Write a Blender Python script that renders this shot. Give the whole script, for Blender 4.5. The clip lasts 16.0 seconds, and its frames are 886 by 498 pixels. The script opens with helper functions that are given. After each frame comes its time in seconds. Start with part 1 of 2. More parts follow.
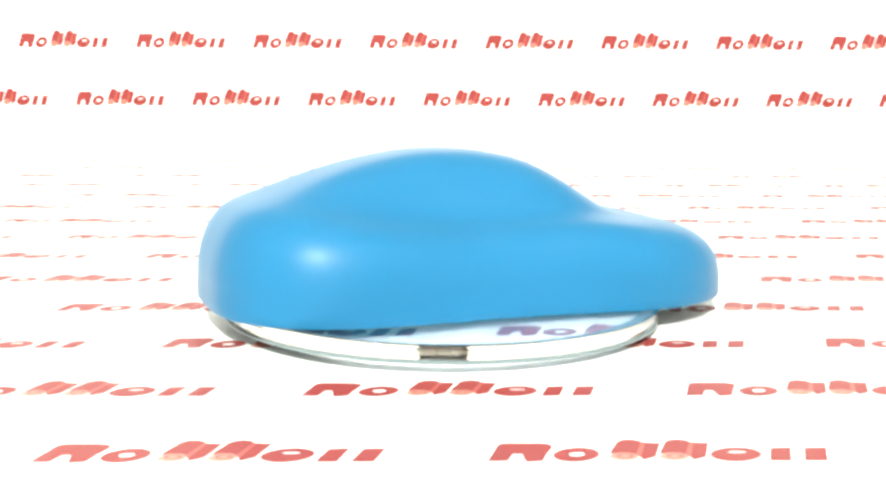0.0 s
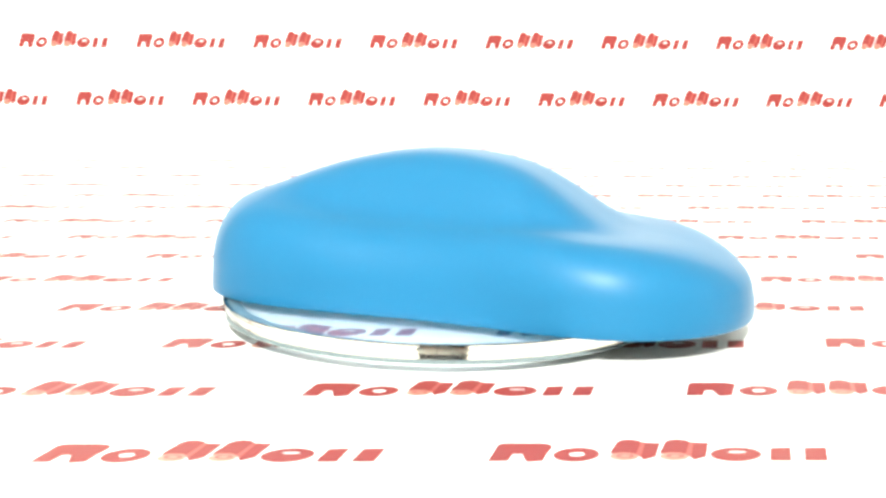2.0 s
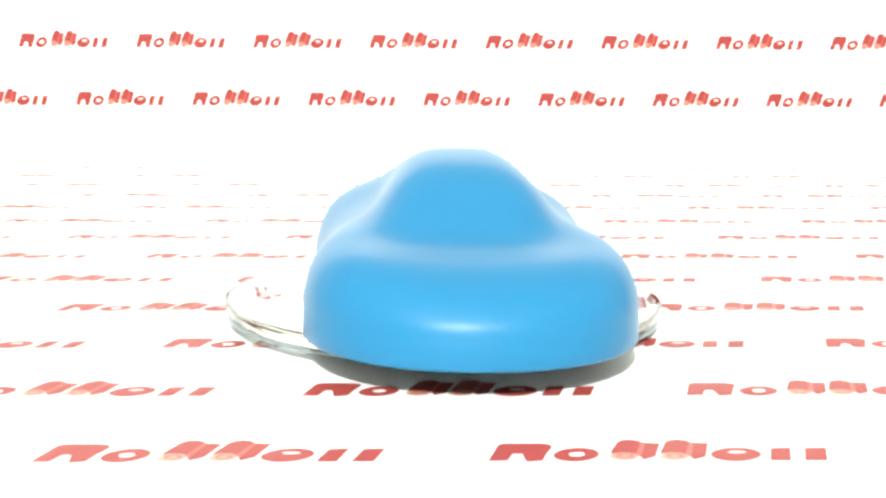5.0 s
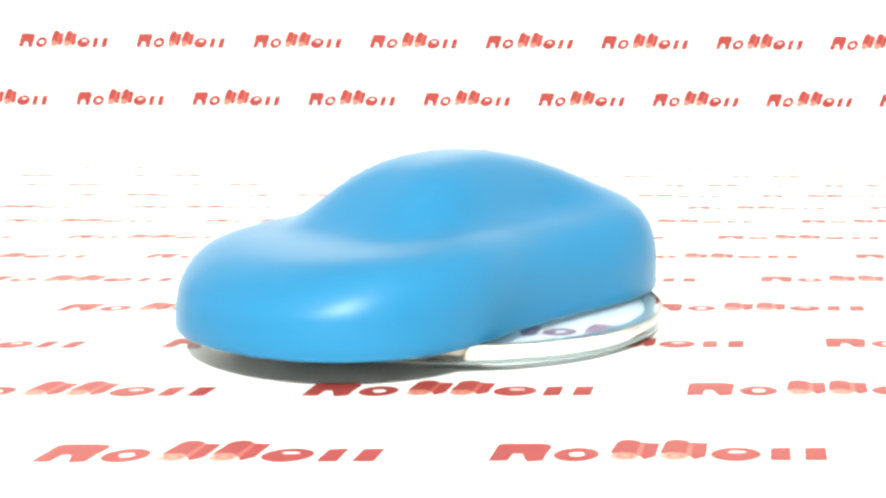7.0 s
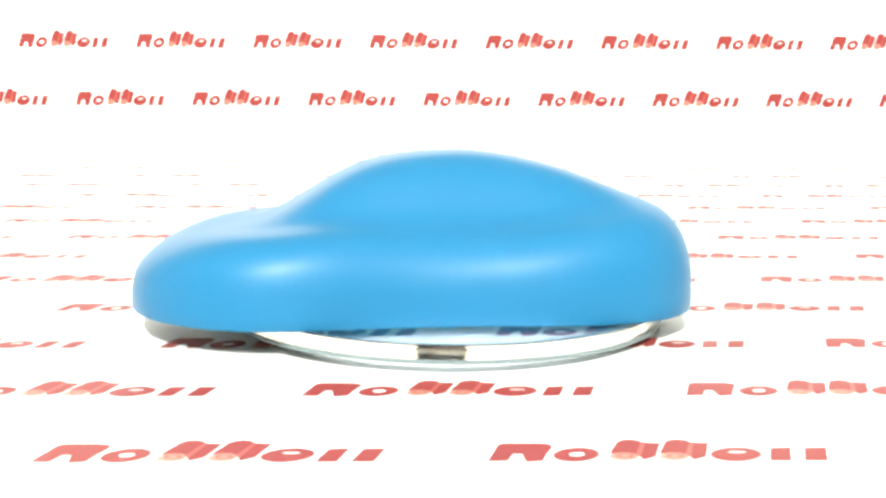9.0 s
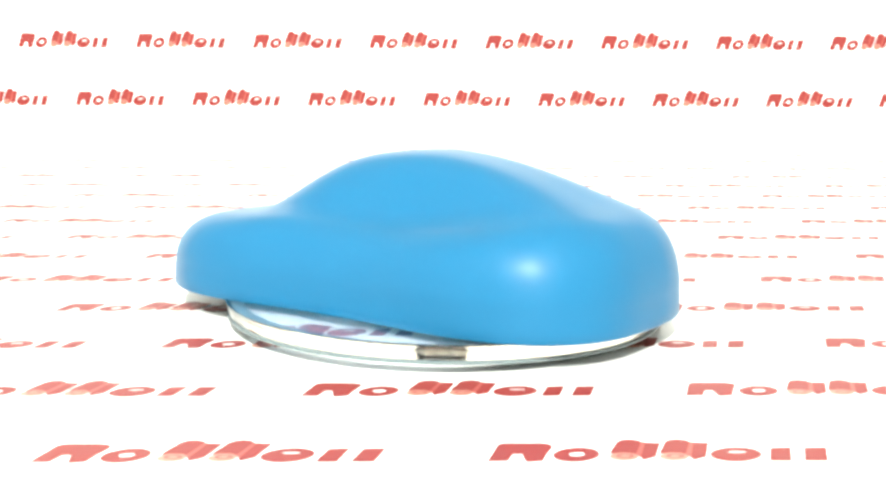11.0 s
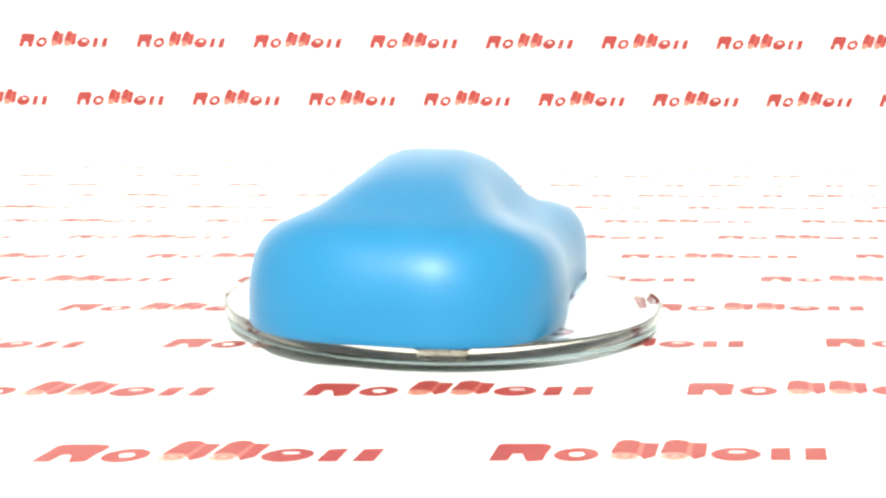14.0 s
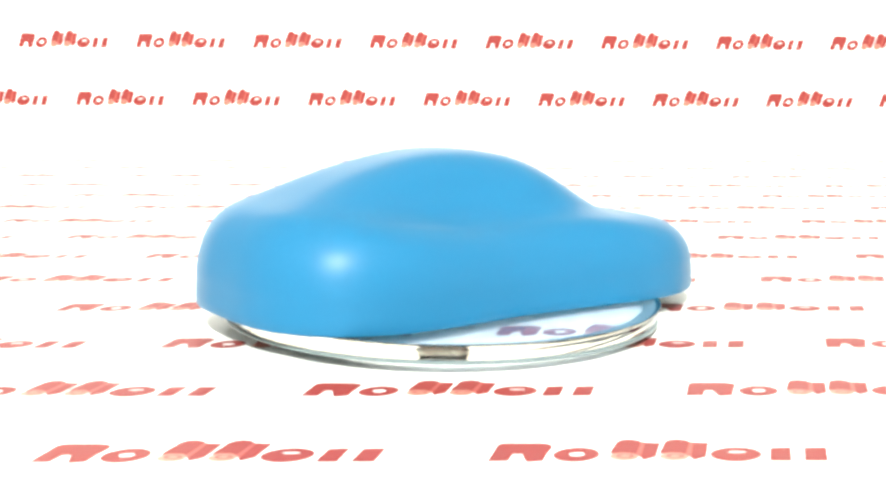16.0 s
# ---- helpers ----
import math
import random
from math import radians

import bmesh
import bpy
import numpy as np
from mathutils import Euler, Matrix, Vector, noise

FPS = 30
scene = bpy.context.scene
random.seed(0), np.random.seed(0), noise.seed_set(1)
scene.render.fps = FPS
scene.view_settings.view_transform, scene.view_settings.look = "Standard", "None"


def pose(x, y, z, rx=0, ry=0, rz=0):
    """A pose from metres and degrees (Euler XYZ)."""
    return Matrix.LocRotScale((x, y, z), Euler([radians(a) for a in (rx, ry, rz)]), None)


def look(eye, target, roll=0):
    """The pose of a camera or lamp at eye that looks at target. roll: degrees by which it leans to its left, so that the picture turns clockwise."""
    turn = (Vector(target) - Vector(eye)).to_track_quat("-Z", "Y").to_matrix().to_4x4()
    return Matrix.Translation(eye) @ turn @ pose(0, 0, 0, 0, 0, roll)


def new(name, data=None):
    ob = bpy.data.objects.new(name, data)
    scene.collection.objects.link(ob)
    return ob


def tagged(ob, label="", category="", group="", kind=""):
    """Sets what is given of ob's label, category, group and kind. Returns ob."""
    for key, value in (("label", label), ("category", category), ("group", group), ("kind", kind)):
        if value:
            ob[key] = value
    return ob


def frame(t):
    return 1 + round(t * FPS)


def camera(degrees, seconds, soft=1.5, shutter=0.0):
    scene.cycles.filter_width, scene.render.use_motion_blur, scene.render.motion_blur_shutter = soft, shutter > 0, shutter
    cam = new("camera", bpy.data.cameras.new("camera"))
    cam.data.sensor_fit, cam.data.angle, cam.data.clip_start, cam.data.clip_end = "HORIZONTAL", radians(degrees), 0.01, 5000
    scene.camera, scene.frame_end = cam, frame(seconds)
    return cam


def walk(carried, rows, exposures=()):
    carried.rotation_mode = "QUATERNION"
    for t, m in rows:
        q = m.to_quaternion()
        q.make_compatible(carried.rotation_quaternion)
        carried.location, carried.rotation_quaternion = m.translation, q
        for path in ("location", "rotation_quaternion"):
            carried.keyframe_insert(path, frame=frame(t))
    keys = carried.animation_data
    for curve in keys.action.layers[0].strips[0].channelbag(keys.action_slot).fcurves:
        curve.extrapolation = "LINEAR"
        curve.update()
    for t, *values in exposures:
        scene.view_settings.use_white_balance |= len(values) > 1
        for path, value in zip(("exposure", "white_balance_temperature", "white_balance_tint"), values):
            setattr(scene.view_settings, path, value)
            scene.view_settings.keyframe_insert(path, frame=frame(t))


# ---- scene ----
cam = camera(39.82, 16.0, soft=2.95)

# the camera stands still on its holder, 92 mm above the printed sheet, tilted down ten degrees
TILT, YAW, ROLL, EYE_Z = 0.17301, 0.01833, 0.233, 0.09206
EYE = Vector((0.0, 0.0, EYE_Z))
AIM = EYE + Vector((math.sin(YAW) * math.cos(TILT), math.cos(YAW) * math.cos(TILT), -math.sin(TILT)))
walk(cam, [(0.0, look(EYE, AIM, ROLL)), (16.0, look(EYE, AIM, ROLL))], [(0.0, 0.0), (16.0, 0.0)])

# ---- light: an unseen white room, a wide fill added overhead, a small lamp behind and above the lens ----
world = bpy.data.worlds.new("room_air")
scene.world = world
world.use_nodes = True
world.node_tree.nodes["Background"].inputs[0].default_value = (1.0, 0.98, 0.95, 1)
world.node_tree.nodes["Background"].inputs[1].default_value = 0.1


def area_lamp(name, size_x, size_y, watts, colour, m, disk=False):
    data = bpy.data.lights.new(name, "AREA")
    data.shape = "DISK" if disk else "RECTANGLE"
    data.size, data.size_y, data.energy, data.color = size_x, size_y, watts, colour
    ob = new(name, data)
    ob.matrix_world = m
    return ob


area_lamp("key_lamp", 0.11, 0.11, 121.0, (1.0, 0.985, 0.95), look((-0.16, -1.48, 1.44), (0.0, 0.45, 0.02)), True)
area_lamp("overhead_fill_lamp", 3.8, 3.8, 7.5, (1.0, 0.985, 0.96), look((0.0, 0.4, 1.6), (0.0, 0.4001, 0.0)))


# ---- materials ----
def material(name, colour, rough=0.5, metal=0.0, vary=0.0, scale=40.0, bump=0.0, bump_scale=300.0, spec=0.5):
    m = bpy.data.materials.new(name)
    m.use_nodes = True
    nt = m.node_tree
    b = nt.nodes["Principled BSDF"]
    b.inputs["Base Color"].default_value = (*colour, 1)
    b.inputs["Roughness"].default_value = rough
    b.inputs["Metallic"].default_value = metal
    b.inputs["Specular IOR Level"].default_value = spec
    co = nt.nodes.new("ShaderNodeTexCoord")
    if vary:
        n1 = nt.nodes.new("ShaderNodeTexNoise")
        n1.inputs["Scale"].default_value = scale
        n1.inputs["Detail"].default_value = 6
        nt.links.new(co.outputs["Object"], n1.inputs["Vector"])
        ramp = nt.nodes.new("ShaderNodeMapRange")
        ramp.inputs["To Min"].default_value = 1 - vary
        ramp.inputs["To Max"].default_value = 1 + vary
        nt.links.new(n1.outputs["Fac"], ramp.inputs["Value"])
        mul = nt.nodes.new("ShaderNodeMix")
        mul.data_type, mul.blend_type = "RGBA", "MULTIPLY"
        mul.inputs["Factor"].default_value = 1
        mul.inputs["A"].default_value = (*colour, 1)
        nt.links.new(ramp.outputs["Result"], mul.inputs["B"])
        nt.links.new(mul.outputs["Result"], b.inputs["Base Color"])
        r2 = nt.nodes.new("ShaderNodeMapRange")
        r2.inputs["To Min"].default_value = rough * 0.9
        r2.inputs["To Max"].default_value = rough * 1.1
        nt.links.new(n1.outputs["Fac"], r2.inputs["Value"])
        nt.links.new(r2.outputs["Result"], b.inputs["Roughness"])
    if bump:
        n2 = nt.nodes.new("ShaderNodeTexNoise")
        n2.inputs["Scale"].default_value = bump_scale
        n2.inputs["Detail"].default_value = 4
        nt.links.new(co.outputs["Object"], n2.inputs["Vector"])
        bp = nt.nodes.new("ShaderNodeBump")
        bp.inputs["Strength"].default_value = bump
        bp.inputs["Distance"].default_value = 0.0005
        nt.links.new(n2.outputs["Fac"], bp.inputs["Height"])
        nt.links.new(bp.outputs["Normal"], b.inputs["Normal"])
    return m


M_SHEET = material("white_vinyl_sheet", (0.85, 0.87, 0.835), 0.38, spec=0.2, vary=0.015, scale=9, bump=0.05, bump_scale=60)
M_INK = material("red_print", (0.252, 0.041, 0.036), 0.42, spec=0.12, vary=0.05, scale=300)
M_PALE = material("cream_print", (0.46, 0.24, 0.18), 0.38, spec=0.2, vary=0.03, scale=300)
M_PINK = material("pink_print", (0.36, 0.08, 0.065), 0.38, spec=0.2, vary=0.03, scale=300)
M_BLUE = material("satin_blue_paint", (0.009, 0.121, 0.243), 0.41, spec=0.22, vary=0.012, scale=60, bump=0.02, bump_scale=500)
# the paint's gloss grows at a glancing angle
nodes, links = M_BLUE.node_tree.nodes, M_BLUE.node_tree.links
facing, gloss = nodes.new("ShaderNodeLayerWeight"), nodes.new("ShaderNodeMapRange")
facing.inputs["Blend"].default_value = 0.5
for key, value in (("From Min", 0.6), ("From Max", 0.95), ("To Min", 0.22), ("To Max", 0.75)):
    gloss.inputs[key].default_value = value
links.new(facing.outputs["Facing"], gloss.inputs["Value"])
links.new(gloss.outputs["Result"], nodes["Principled BSDF"].inputs["Specular IOR Level"])
M_ROOM = material("white_wall_paint", (0.80, 0.80, 0.78), 0.8, vary=0.03, scale=4, bump=0.1, bump_scale=80)
M_LINING = material("raw_dark_plastic", (0.06, 0.11, 0.16), 0.5, vary=0.1, scale=120)
M_BASE = material("white_plastic", (0.75, 0.75, 0.74), 0.4, vary=0.03, scale=80)


def clear_plastic(name, colour, rough=0.0):
    m = bpy.data.materials.new(name)
    m.use_nodes = True
    b = m.node_tree.nodes["Principled BSDF"]
    b.inputs["Base Color"].default_value = (*colour, 1)
    b.inputs["Roughness"].default_value = rough
    b.inputs["IOR"].default_value = 1.49
    b.inputs["Transmission Weight"].default_value = 1.0
    return m


# the bluish tint stands in for the disc's shade and the model's reflection
M_GLASS = clear_plastic("shade_tinted_acrylic", (0.82, 0.89, 0.93))
M_GLASS_EDGE = clear_plastic("cream_acrylic_edge", (0.82, 0.795, 0.70), 0.05)
# grey-green that paints the shade seen through the disc's lower edge
M_SHADE_RING = material("grey_under_disc_shade", (0.15, 0.195, 0.195), 0.25, vary=0.08, scale=300)
M_STEEL = material("bright_steel", (0.5, 0.49, 0.46), 0.13, metal=1.0, vary=0.06, scale=200)


# ---- mesh helpers ----
def mesh_object(name, verts, faces, mats, face_mats=None, smooth=False, parent=None):
    me = bpy.data.meshes.new(name)
    me.from_pydata([tuple(map(float, v)) for v in verts], [], faces)
    for m in mats:
        me.materials.append(m)
    for i, poly in enumerate(me.polygons):
        poly.use_smooth = smooth
        if face_mats:
            poly.material_index = face_mats[i]
    me.update()
    ob = new(name, me)
    ob.parent = parent
    return ob


def part(name, bm, mat, parent=None, label="", smooth=False):
    me = bpy.data.meshes.new(name)
    bmesh.ops.recalc_face_normals(bm, faces=bm.faces)
    for f in bm.faces:
        f.smooth = smooth
    bm.to_mesh(me)
    bm.free()
    me.materials.append(mat)
    ob = new(name, me)
    ob.parent = parent
    if label:
        tagged(ob, label)
    return ob


def box_bm(sx, sy, sz, bevel=0.0, centre=(0, 0, 0)):
    bm = bmesh.new()
    bmesh.ops.create_cube(bm, size=1)
    bmesh.ops.transform(bm, matrix=Matrix.Translation(centre) @ Matrix.Diagonal((sx, sy, sz, 1)), verts=bm.verts)
    if bevel:
        bmesh.ops.bevel(bm, geom=list(bm.edges), offset=bevel, segments=3, affect="EDGES", profile=0.5)
    return bm


def lathe_bm(profile, steps=128, centre=(0, 0)):
    """Closed ring of (radius, z) points turned about the upright axis."""
    bm = bmesh.new()
    rings = []
    for r, z in profile:
        if r < 1e-6:
            rings.append([bm.verts.new((centre[0], centre[1], z))])
        else:
            rings.append([bm.verts.new((centre[0] + r * math.cos(a), centre[1] + r * math.sin(a), z)) for a in (2 * math.pi * k / steps for k in range(steps))])
    for a, b in zip(rings, rings[1:]):
        for k in range(steps):
            j = (k + 1) % steps
            if len(a) == 1:
                bm.faces.new((a[0], b[k], b[j]))
            elif len(b) == 1:
                bm.faces.new((a[k], a[j], b[0]))
            else:
                bm.faces.new((a[k], a[j], b[j], b[k]))
    return bm


# ---- an unseen room, added to close the place and bounce white light ----
def slab(name, sx, sy, sz, at):
    ob = part(name, box_bm(sx, sy, sz), M_ROOM)
    ob.location = at
    return tagged(ob, kind="structure")


slab("floor", 4.2, 5.4, 0.1, (0, 0.0, -0.055))
slab("bounce_ceiling", 4.2, 5.4, 0.1, (0, 0.0, 1.72))
slab("bounce_wall_north", 4.2, 0.1, 1.66, (0, 2.65, 0.833))
slab("bounce_wall_south", 4.2, 0.1, 1.66, (0, -2.65, 0.833))
slab("bounce_wall_east", 0.1, 5.18, 1.66, (2.05, 0.0, 0.833))
slab("bounce_wall_west", 0.1, 5.18, 1.66, (-2.05, 0.0, 0.833))

# ---- the printed sheet: flat, then a tight cove, then upright ----
WALL_Y, WALL_SKEW, COVE = 1.07002, 0.00461, 0.022


def sheet():
    prof = [(-0.25 + (WALL_Y - COVE + 0.25) * k / 24, 0.0) for k in range(25)]
    prof += [(WALL_Y - COVE + COVE * math.sin(a), COVE - COVE * math.cos(a)) for a in (math.pi / 2 * k / 10 for k in range(1, 11))]
    prof += [(WALL_Y, COVE + (0.55 - COVE) * k / 8) for k in range(1, 9)]
    xs = [-0.75 + 1.5 * k / 20 for k in range(21)]
    n = len(xs)
    verts = [(x, y + WALL_SKEW * x * max(0.0, y), z) for y, z in prof for x in xs]
    faces = [(r * n + c, r * n + c + 1, (r + 1) * n + c + 1, (r + 1) * n + c) for r in range(len(prof) - 1) for c in range(n - 1)]
    ob = mesh_object("backdrop", verts, faces, [M_SHEET], smooth=True)
    mod = ob.modifiers.new("thickness", "SOLIDIFY")
    mod.thickness, mod.offset = 0.0004, -1
    return tagged(ob, "white vinyl backdrop sheet printed with rows of red marks, curving up into a wall", "backdrop", kind="structure")


SHEET = sheet()

# ---- the printed mark: plain slanted shapes and two rolls ----
UNIT = 0.1 / 206 / 3


def mark_mesh():
    verts, faces, mats = [], [], []

    def place(x, y, lift):
        verts.append(((x - 17) * UNIT, (140 - y) * UNIT, lift * 0.00004 + 0.00012))
        return len(verts) - 1

    def poly(points, mat, lift=0):
        faces.append([place(x, y, lift) for x, y in reversed(points)])
        mats.append(mat)

    def oval(cx, cy, rx, ry, mat, lift=0, hole=None, lean=0.25, steps=28):
        outer, inner = [], []
        for k in range(steps):
            a = 2 * math.pi * k / steps
            x, y = rx * math.cos(a), ry * math.sin(a)
            outer.append(place(cx + x - lean * y, cy + y, lift))
            if hole:
                hx, hy, hrx, hry = hole
                x, y = hrx * math.cos(a), hry * math.sin(a)
                inner.append(place(hx + x - lean * y, hy + y, lift))
        if hole:
            for k in range(steps):
                j = (k + 1) % steps
                faces.append([outer[k], inner[k], inner[j], outer[j]])
                mats.append(mat)
        else:
            faces.append(outer[::-1])
            mats.append(mat)

    poly([(17, 140), (36, 72), (44, 66), (98, 66), (110, 72), (111, 84), (100, 112), (92, 140), (70, 144), (66, 112), (54, 112), (44, 140)], 0)
    oval(141, 114, 32, 29, 0, hole=(142, 113, 11, 8))
    for x0 in (0, 69):
        poly([(x0 + 188, 108), (x0 + 206, 60), (x0 + 214, 52), (x0 + 226, 50), (x0 + 238, 55), (x0 + 240, 62), (x0 + 224, 120), (x0 + 206, 128)], 0)
        poly([(x0 + 227, 122), (x0 + 244, 64), (x0 + 266, 66), (x0 + 249, 124), (x0 + 230, 137)], 0)
        poly([(x0 + 222, 118), (x0 + 240, 62), (x0 + 245, 64), (x0 + 228, 126)], 2, 1)
        oval(x0 + 205, 124, 20, 16, 1, 1, lean=0.1)
        oval(x0 + 207, 122, 13, 9, 2, 2, lean=0.1)
        oval(x0 + 207, 123, 7, 4, 1, 3, lean=0.1)
    oval(362, 114, 36, 29, 0, hole=(366, 105, 13, 4))
    poly([(402, 141), (417, 88), (446, 86), (431, 141)], 0)
    poly([(450, 141), (465, 88), (496, 86), (481, 141)], 0)
    me = bpy.data.meshes.new("printed_mark")
    me.from_pydata(verts, [], faces)
    for m in (M_INK, M_PALE, M_PINK):
        me.materials.append(m)
    for f, k in zip(me.polygons, mats):
        f.material_index = k
    return me


MARK = mark_mesh()
PITCH, ROW, ROW_0, COL_0, STAGGER = 0.1, 0.04942, 0.25599, -0.08537, 0.53607


def put_mark(m):
    ob = new("printed_mark", MARK)
    ob.parent = SHEET
    ob.matrix_basis = m


for k in range(0, 16):
    y = ROW_0 + ROW * k
    reach = 0.40 * y + 0.12
    for i in range(-20, 20):
        x = COL_0 + PITCH * (i + STAGGER * k) + 0.00067 * (k % 2)
        if -reach < x < reach:
            put_mark(pose(x, y, 0))
for x0, z in ((-0.34509 - 0.1, 0.03121 + ROW), (-0.29882 - 0.1, 0.03121), (-0.34509 - 0.1, 0.03121 + 2 * ROW)):
    for i in range(0, 10):
        x = x0 + PITCH * i
        put_mark(pose(x, WALL_Y + WALL_SKEW * x * WALL_Y, z, 90))

# ---- the turning things: the table stands a little out of level ----
PHASE, RATE = 20.756, -21.5883
STAND = (0.00738, 0.39496, 0.00795, -0.733, 0.637)
DISC_TOP, DISC_BOTTOM, DISC_R = 0.0, -0.0047, 0.0714


def cubic(xk, yk, x):
    """Smooth natural curve through the knots."""
    xk, yk = np.asarray(xk, float), np.asarray(yk, float)
    n, h = len(xk), np.diff(xk)
    a, b = np.eye(n), np.zeros(n)
    for k in range(1, n - 1):
        a[k, k - 1 : k + 2] = h[k - 1], 2 * (h[k - 1] + h[k]), h[k]
        b[k] = 6 * ((yk[k + 1] - yk[k]) / h[k] - (yk[k] - yk[k - 1]) / h[k - 1])
    m = np.linalg.solve(a, b)
    i = np.clip(np.searchsorted(xk, x) - 1, 0, n - 2)
    w, u, v = h[i], xk[i + 1] - x, x - xk[i]
    return (m[i] * u**3 + m[i + 1] * v**3) / (6 * w) + (yk[i] / w - m[i] * w / 6) * u + (yk[i + 1] / w - m[i + 1] * w / 6) * v


# the model's plan (radius by bearing from the nose), deck height, roof line and cabin width, crown, shoulders
PLAN = (0.09230, 0.09186, 0.08839, 0.08211, 0.07310, 0.06222, 0.05374, 0.04861, 0.04613, 0.04540, 0.04616, 0.04866, 0.05366, 0.06132, 0.07128, 0.08110, 0.08567, 0.08646, 0.08463)
DECK_X, DECK = (-0.075, -0.05, -0.02, 0.01, 0.035, 0.055, 0.075, 0.095), (0.02532, 0.02854, 0.02780, 0.02772, 0.02688, 0.02455, 0.02316, 0.01852)
ROOF_X, ROOF = (-0.085, -0.065, -0.045, -0.025, -0.005, 0.012, 0.027, 0.042, 0.057, 0.075), (0.01535, 0.02554, 0.03641, 0.04330, 0.04625, 0.04583, 0.04299, 0.03508, 0.02461, 0.01251)
WIDTH_X, WIDTH = (-0.055, -0.02, 0.015, 0.045), (0.03583, 0.02593, 0.02792, 0.03416)
CROWN_X, CROWN = (-0.06, -0.02, 0.02, 0.045, 0.07), (0.00005, 0.00162, 0.00151, -0.00066, -0.00100)
INSET, POWER = (0.64111, 0.42054, 0.39800, 0.39355, 0.36015), (3.19907, 3.00745, 2.75160, 3.13851, 2.60599)
CABIN_POWER, FILLET, CENTRE, ASIDE = 3.4987, (0.01100, 0.00514), 0.00727, 0.00421
PITCH_UP, LEAN = -0.00363, 0.00027
WALL = 0.0018


def shell_rings(steps, inside=0.0):
    """Rings of the car-like shape, from the lower edge up over the shoulders to the spine."""
    th = np.arange(steps) * 2 * np.pi / steps
    bearing = np.abs((th + np.pi) % (2 * np.pi) - np.pi)
    knots = np.linspace(0, np.pi, len(PLAN))
    knots = np.concatenate([-knots[1:5][::-1], knots, 2 * np.pi - knots[-5:-1][::-1]])
    radii = np.concatenate([PLAN[1:5][::-1], PLAN, PLAN[-5:-1][::-1]])
    r = cubic(knots, radii, bearing)
    for _ in range(int(25 * (steps / 224) ** 2)):
        r = 0.5 * r + 0.25 * (np.roll(r, 1) + np.roll(r, -1))
    bx, by = r * np.cos(th) + CENTRE, r * np.sin(th)
    sx = np.clip(bx * 0.75, CENTRE - 0.045, CENTRE + 0.045)
    quarters = np.linspace(-np.pi / 2, 1.5 * np.pi, 9)
    inset, power = (cubic(quarters, (v[2], v[1], *v, v[3], v[2]), bearing) for v in (INSET, POWER))
    span = np.hypot(bx - sx, by)
    rings = []
    for u in np.concatenate([np.linspace(0, 1, 30), 1 + np.linspace(0, 1, 30)[1:]]):
        if u <= 1:
            ph = u * np.pi / 2
            ins, rise = inset * (1 - np.abs(np.cos(ph)) ** (2 / power)), np.sin(ph) ** (2 / power)
        else:
            ins, rise = inset + (1 - inset) * (u - 1), 1.0
        x, y = bx + (sx - bx) * ins, by * (1 - ins)
        deck = cubic(DECK_X, DECK, np.clip(x, DECK_X[0], DECK_X[-1])) - cubic(CROWN_X, CROWN, np.clip(x, CROWN_X[0], CROWN_X[-1])) * (np.abs(y) / 0.035) ** 2
        wide = cubic(WIDTH_X, WIDTH, np.clip(x, WIDTH_X[0], WIDTH_X[-1]))
        dome = cubic(ROOF_X, ROOF, np.clip(x, ROOF_X[0], ROOF_X[-1])) - 0.02 * (np.abs(y) / wide) ** CABIN_POWER
        fillet = FILLET[0] + (FILLET[1] - FILLET[0]) / (1 + np.exp((0.018 - x) / 0.009))
        top = 0.5 * (deck + dome + np.sqrt((dome - deck) ** 2 + fillet**2))
        shrink = np.clip(inside / span, 0, 1) * (1 - ins)
        x, y = x + (sx - bx) * shrink, y - by * shrink
        z = np.maximum(top * rise - inside * min(1.0, u), 0)
        y = y + ASIDE
        rings.append(np.stack([x, y, z + PITCH_UP * x + LEAN * y], -1))
    return rings


def ring_mesh(name, rings, mat, parent, label=""):
    n = len(rings[0])
    bm = bmesh.new()
    vs = [[bm.verts.new(tuple(map(float, p))) for p in ring] for ring in rings]
    for a, b in zip(vs, vs[1:]):
        for k in range(n):
            bm.faces.new((a[k], a[(k + 1) % n], b[(k + 1) % n], b[k]))
    bmesh.ops.remove_doubles(bm, verts=bm.verts, dist=0.00002)
    bmesh.ops.dissolve_degenerate(bm, edges=bm.edges, dist=0.00001)
    high = [v for v in bm.verts if v.co.z > 0.007]
    for _ in range(6):
        bmesh.ops.smooth_vert(bm, verts=high, factor=0.5, use_axis_x=True, use_axis_y=True, use_axis_z=True)
    bm.normal_update()
    for v in high:
        v.co += v.normal * 0.0003 * min(1.0, (v.co.z - 0.007) / 0.004)
    return part(name, bm, mat, parent, label, smooth=True)


def display_model():
    ob = new("display_model")
    outer, inner = shell_rings(224), shell_rings(224, WALL)
    lip = [inner[0] + np.array((0, 0, 0.0003)), inner[0] * 0.6 + outer[0] * 0.4, inner[0] * 0.15 + outer[0] * 0.85 + np.array((0, 0, 0.00005))]
    outer[0] = outer[0] + np.array((0, 0, 0.0005))
    ring_mesh("body", lip + outer, M_BLUE, ob)
    ring_mesh("lining", shell_rings(96, WALL), M_LINING, ob, "dark unpainted inside of the shell")
    return tagged(ob, "satin light-blue painted car-shaped plastic sample shell on a clear disc", "paint sample")


MODEL = display_model()


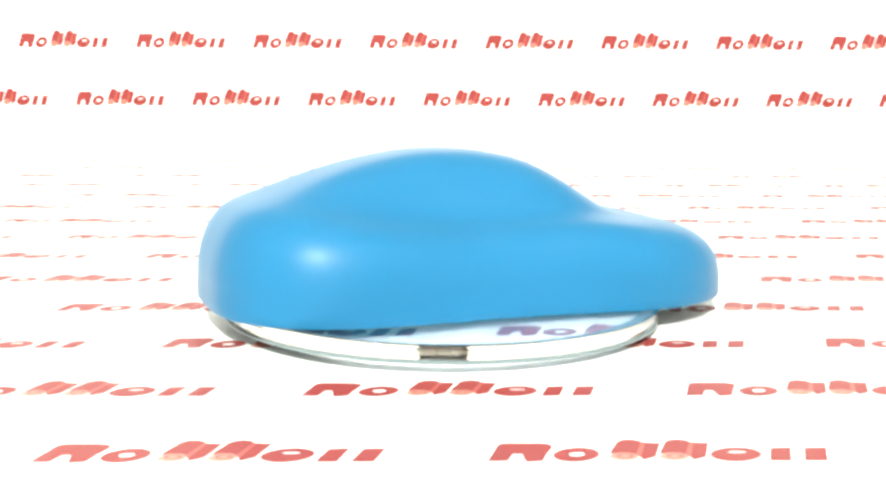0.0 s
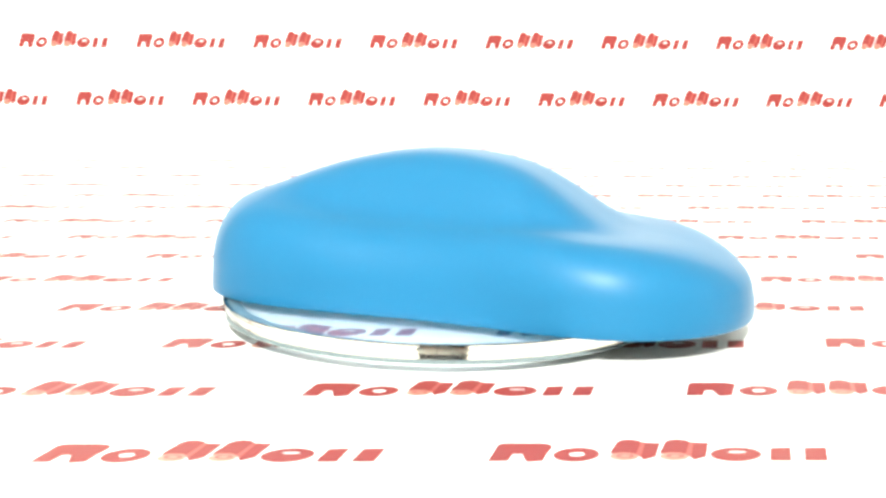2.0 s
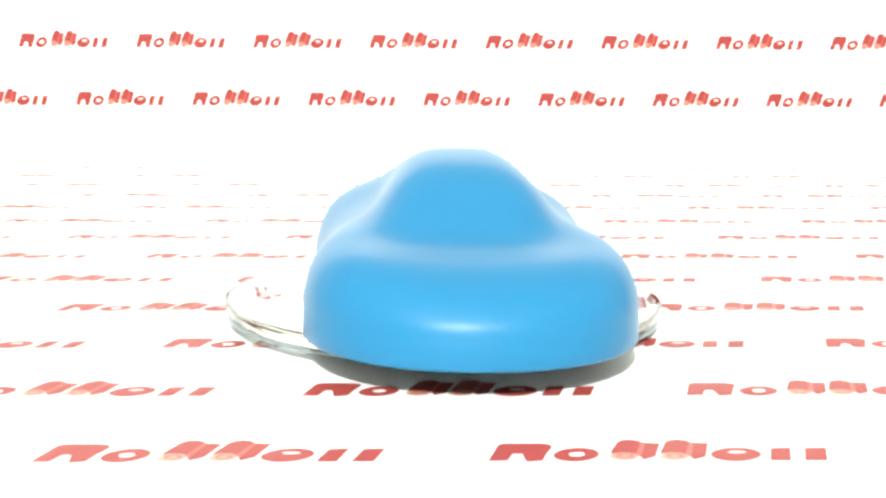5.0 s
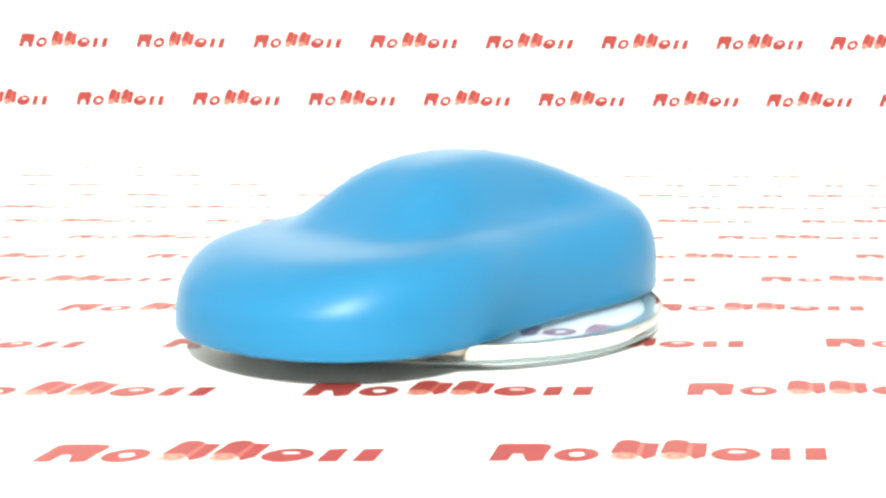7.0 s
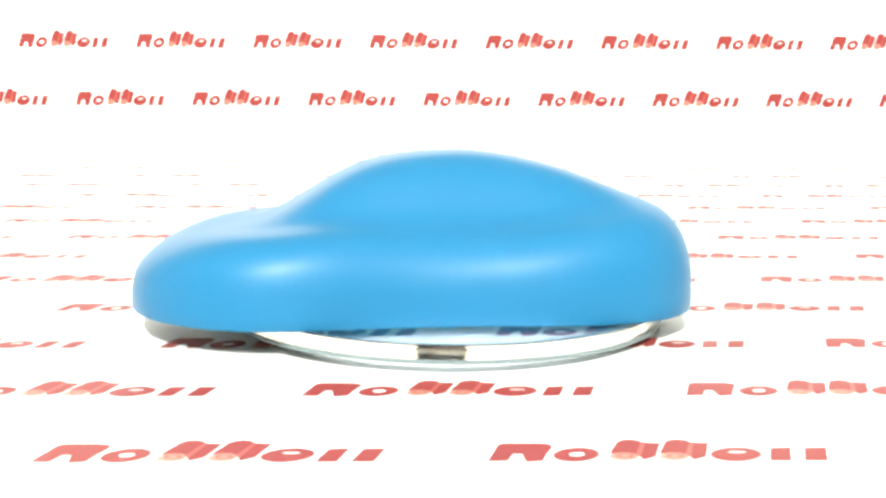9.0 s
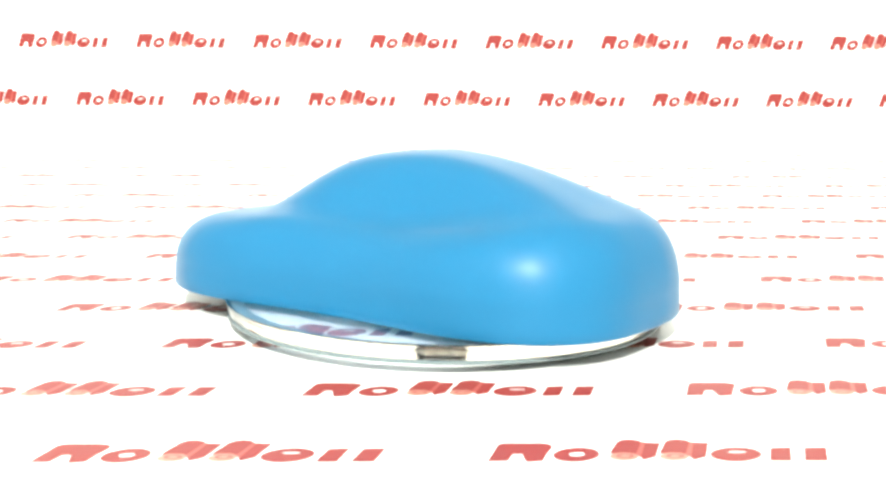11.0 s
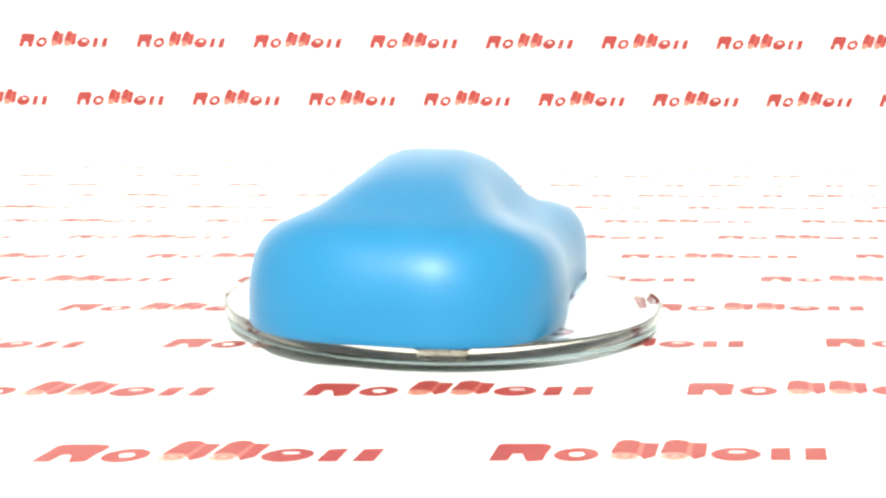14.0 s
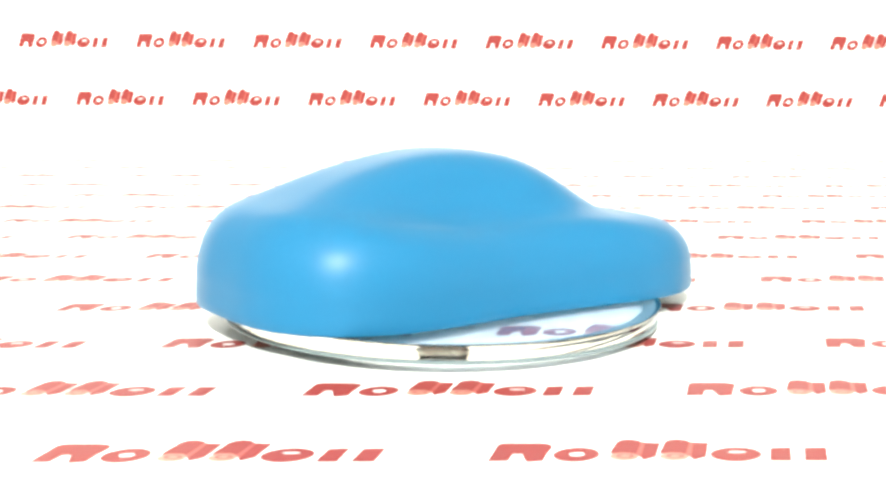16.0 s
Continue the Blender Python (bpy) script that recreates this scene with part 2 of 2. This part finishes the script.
def turntable():
    ob = new("turntable")
    top, low, r = DISC_TOP, DISC_BOTTOM, DISC_R
    at = (-0.0005, 0)
    # one clear solid: a softly rounded upper edge, a side that leans in towards the sheet, a chamfer below
    lean = math.tan(math.radians(15.0))
    prof = [(0, top), (r - 0.0016, top), (r - 0.0008, top), (r - 0.00035, top)]
    prof += [(r - 0.00035 + 0.00015 * math.sin(a), top - 0.00015 + 0.00015 * math.cos(a)) for a in (math.pi / 2 * k / 5 for k in range(1, 6))]
    prof += [(r - 0.0002 - 0.0009 * lean, top - 0.0013), (r - 0.0002 - (top - low - 0.0009) * lean, low + 0.0005)]
    prof += [(r - 0.0015, low + 0.0001), (r - 0.0018, low), (r - 0.0021, low), (r - 0.0027, low), (0, low)]
    disc = part("disc", lathe_bm(prof, 288, at), M_GLASS, ob, "clear acrylic disc with a polished edge", smooth=True)
    disc.data.materials.append(M_GLASS_EDGE)
    for p in disc.data.polygons:
        if math.hypot(p.center.x - at[0], p.center.y) > r - 0.0016 and abs(p.normal.z) < 0.8:
            p.material_index = 1
    disc.data.set_sharp_from_angle(angle=math.radians(28))
    disc.visible_shadow = False
    f = low - 0.0001
    e = r - 0.0009
    # added ring: its dark colour replaces the shaded sheet under the disc
    lip = lathe_bm([(r - 0.006, f), (e - 0.0004, f), (e, f - 0.0002), (e, f - 0.0008), (e - 0.0003, f - 0.0010), (r - 0.006, f - 0.0010), (r - 0.006, f)], 224, at)
    bmesh.ops.remove_doubles(lip, verts=lip.verts, dist=0.000002)
    part("shade_ring", lip, M_SHADE_RING, ob, "grey-green ring under the disc, standing in for the shaded sheet seen through its edge", smooth=True).data.set_sharp_from_angle(angle=math.radians(30))
    # a rounded collar is added to the spindle at half height, shaped to make the lamp's glint
    mid = (top + low) / 2
    spindle = [(0, top - 0.0002), (0.0050, top - 0.0002), (0.0056, top - 0.0007)]
    spindle += [(0.0056 + 0.0006 * math.sin(a), mid + 0.0006 * math.cos(a)) for a in (math.pi * k / 10 for k in range(11))]
    spindle += [(0.0056, low + 0.0006), (0.0050, low - 0.00005), (0, low - 0.00005)]
    part("spindle", lathe_bm(spindle, 64), M_STEEL, ob, "bright steel spindle through the disc", smooth=True).data.set_sharp_from_angle(angle=math.radians(30))
    foot = -STAND[2] + 0.0009
    part("base", lathe_bm([(0, foot), (0.018, foot), (0.0188, foot + 0.0005), (0.0188, low - 0.0006), (0.018, low - 0.0001), (0, low - 0.0001)], 64), M_BASE, ob, "low round white plastic base")
    return tagged(ob, "clear acrylic turntable disc with a polished edge and a steel spindle", "turntable")


TABLE = turntable()


def motions():
    """The model and the table turn together at an even pace, clockwise from above."""
    times = [0.5 * k for k in range(33)]
    for ob in (MODEL, TABLE):
        walk(ob, [(t, pose(*STAND) @ pose(0, 0, 0, 0, 0, PHASE + RATE * t)) for t in times])


motions()
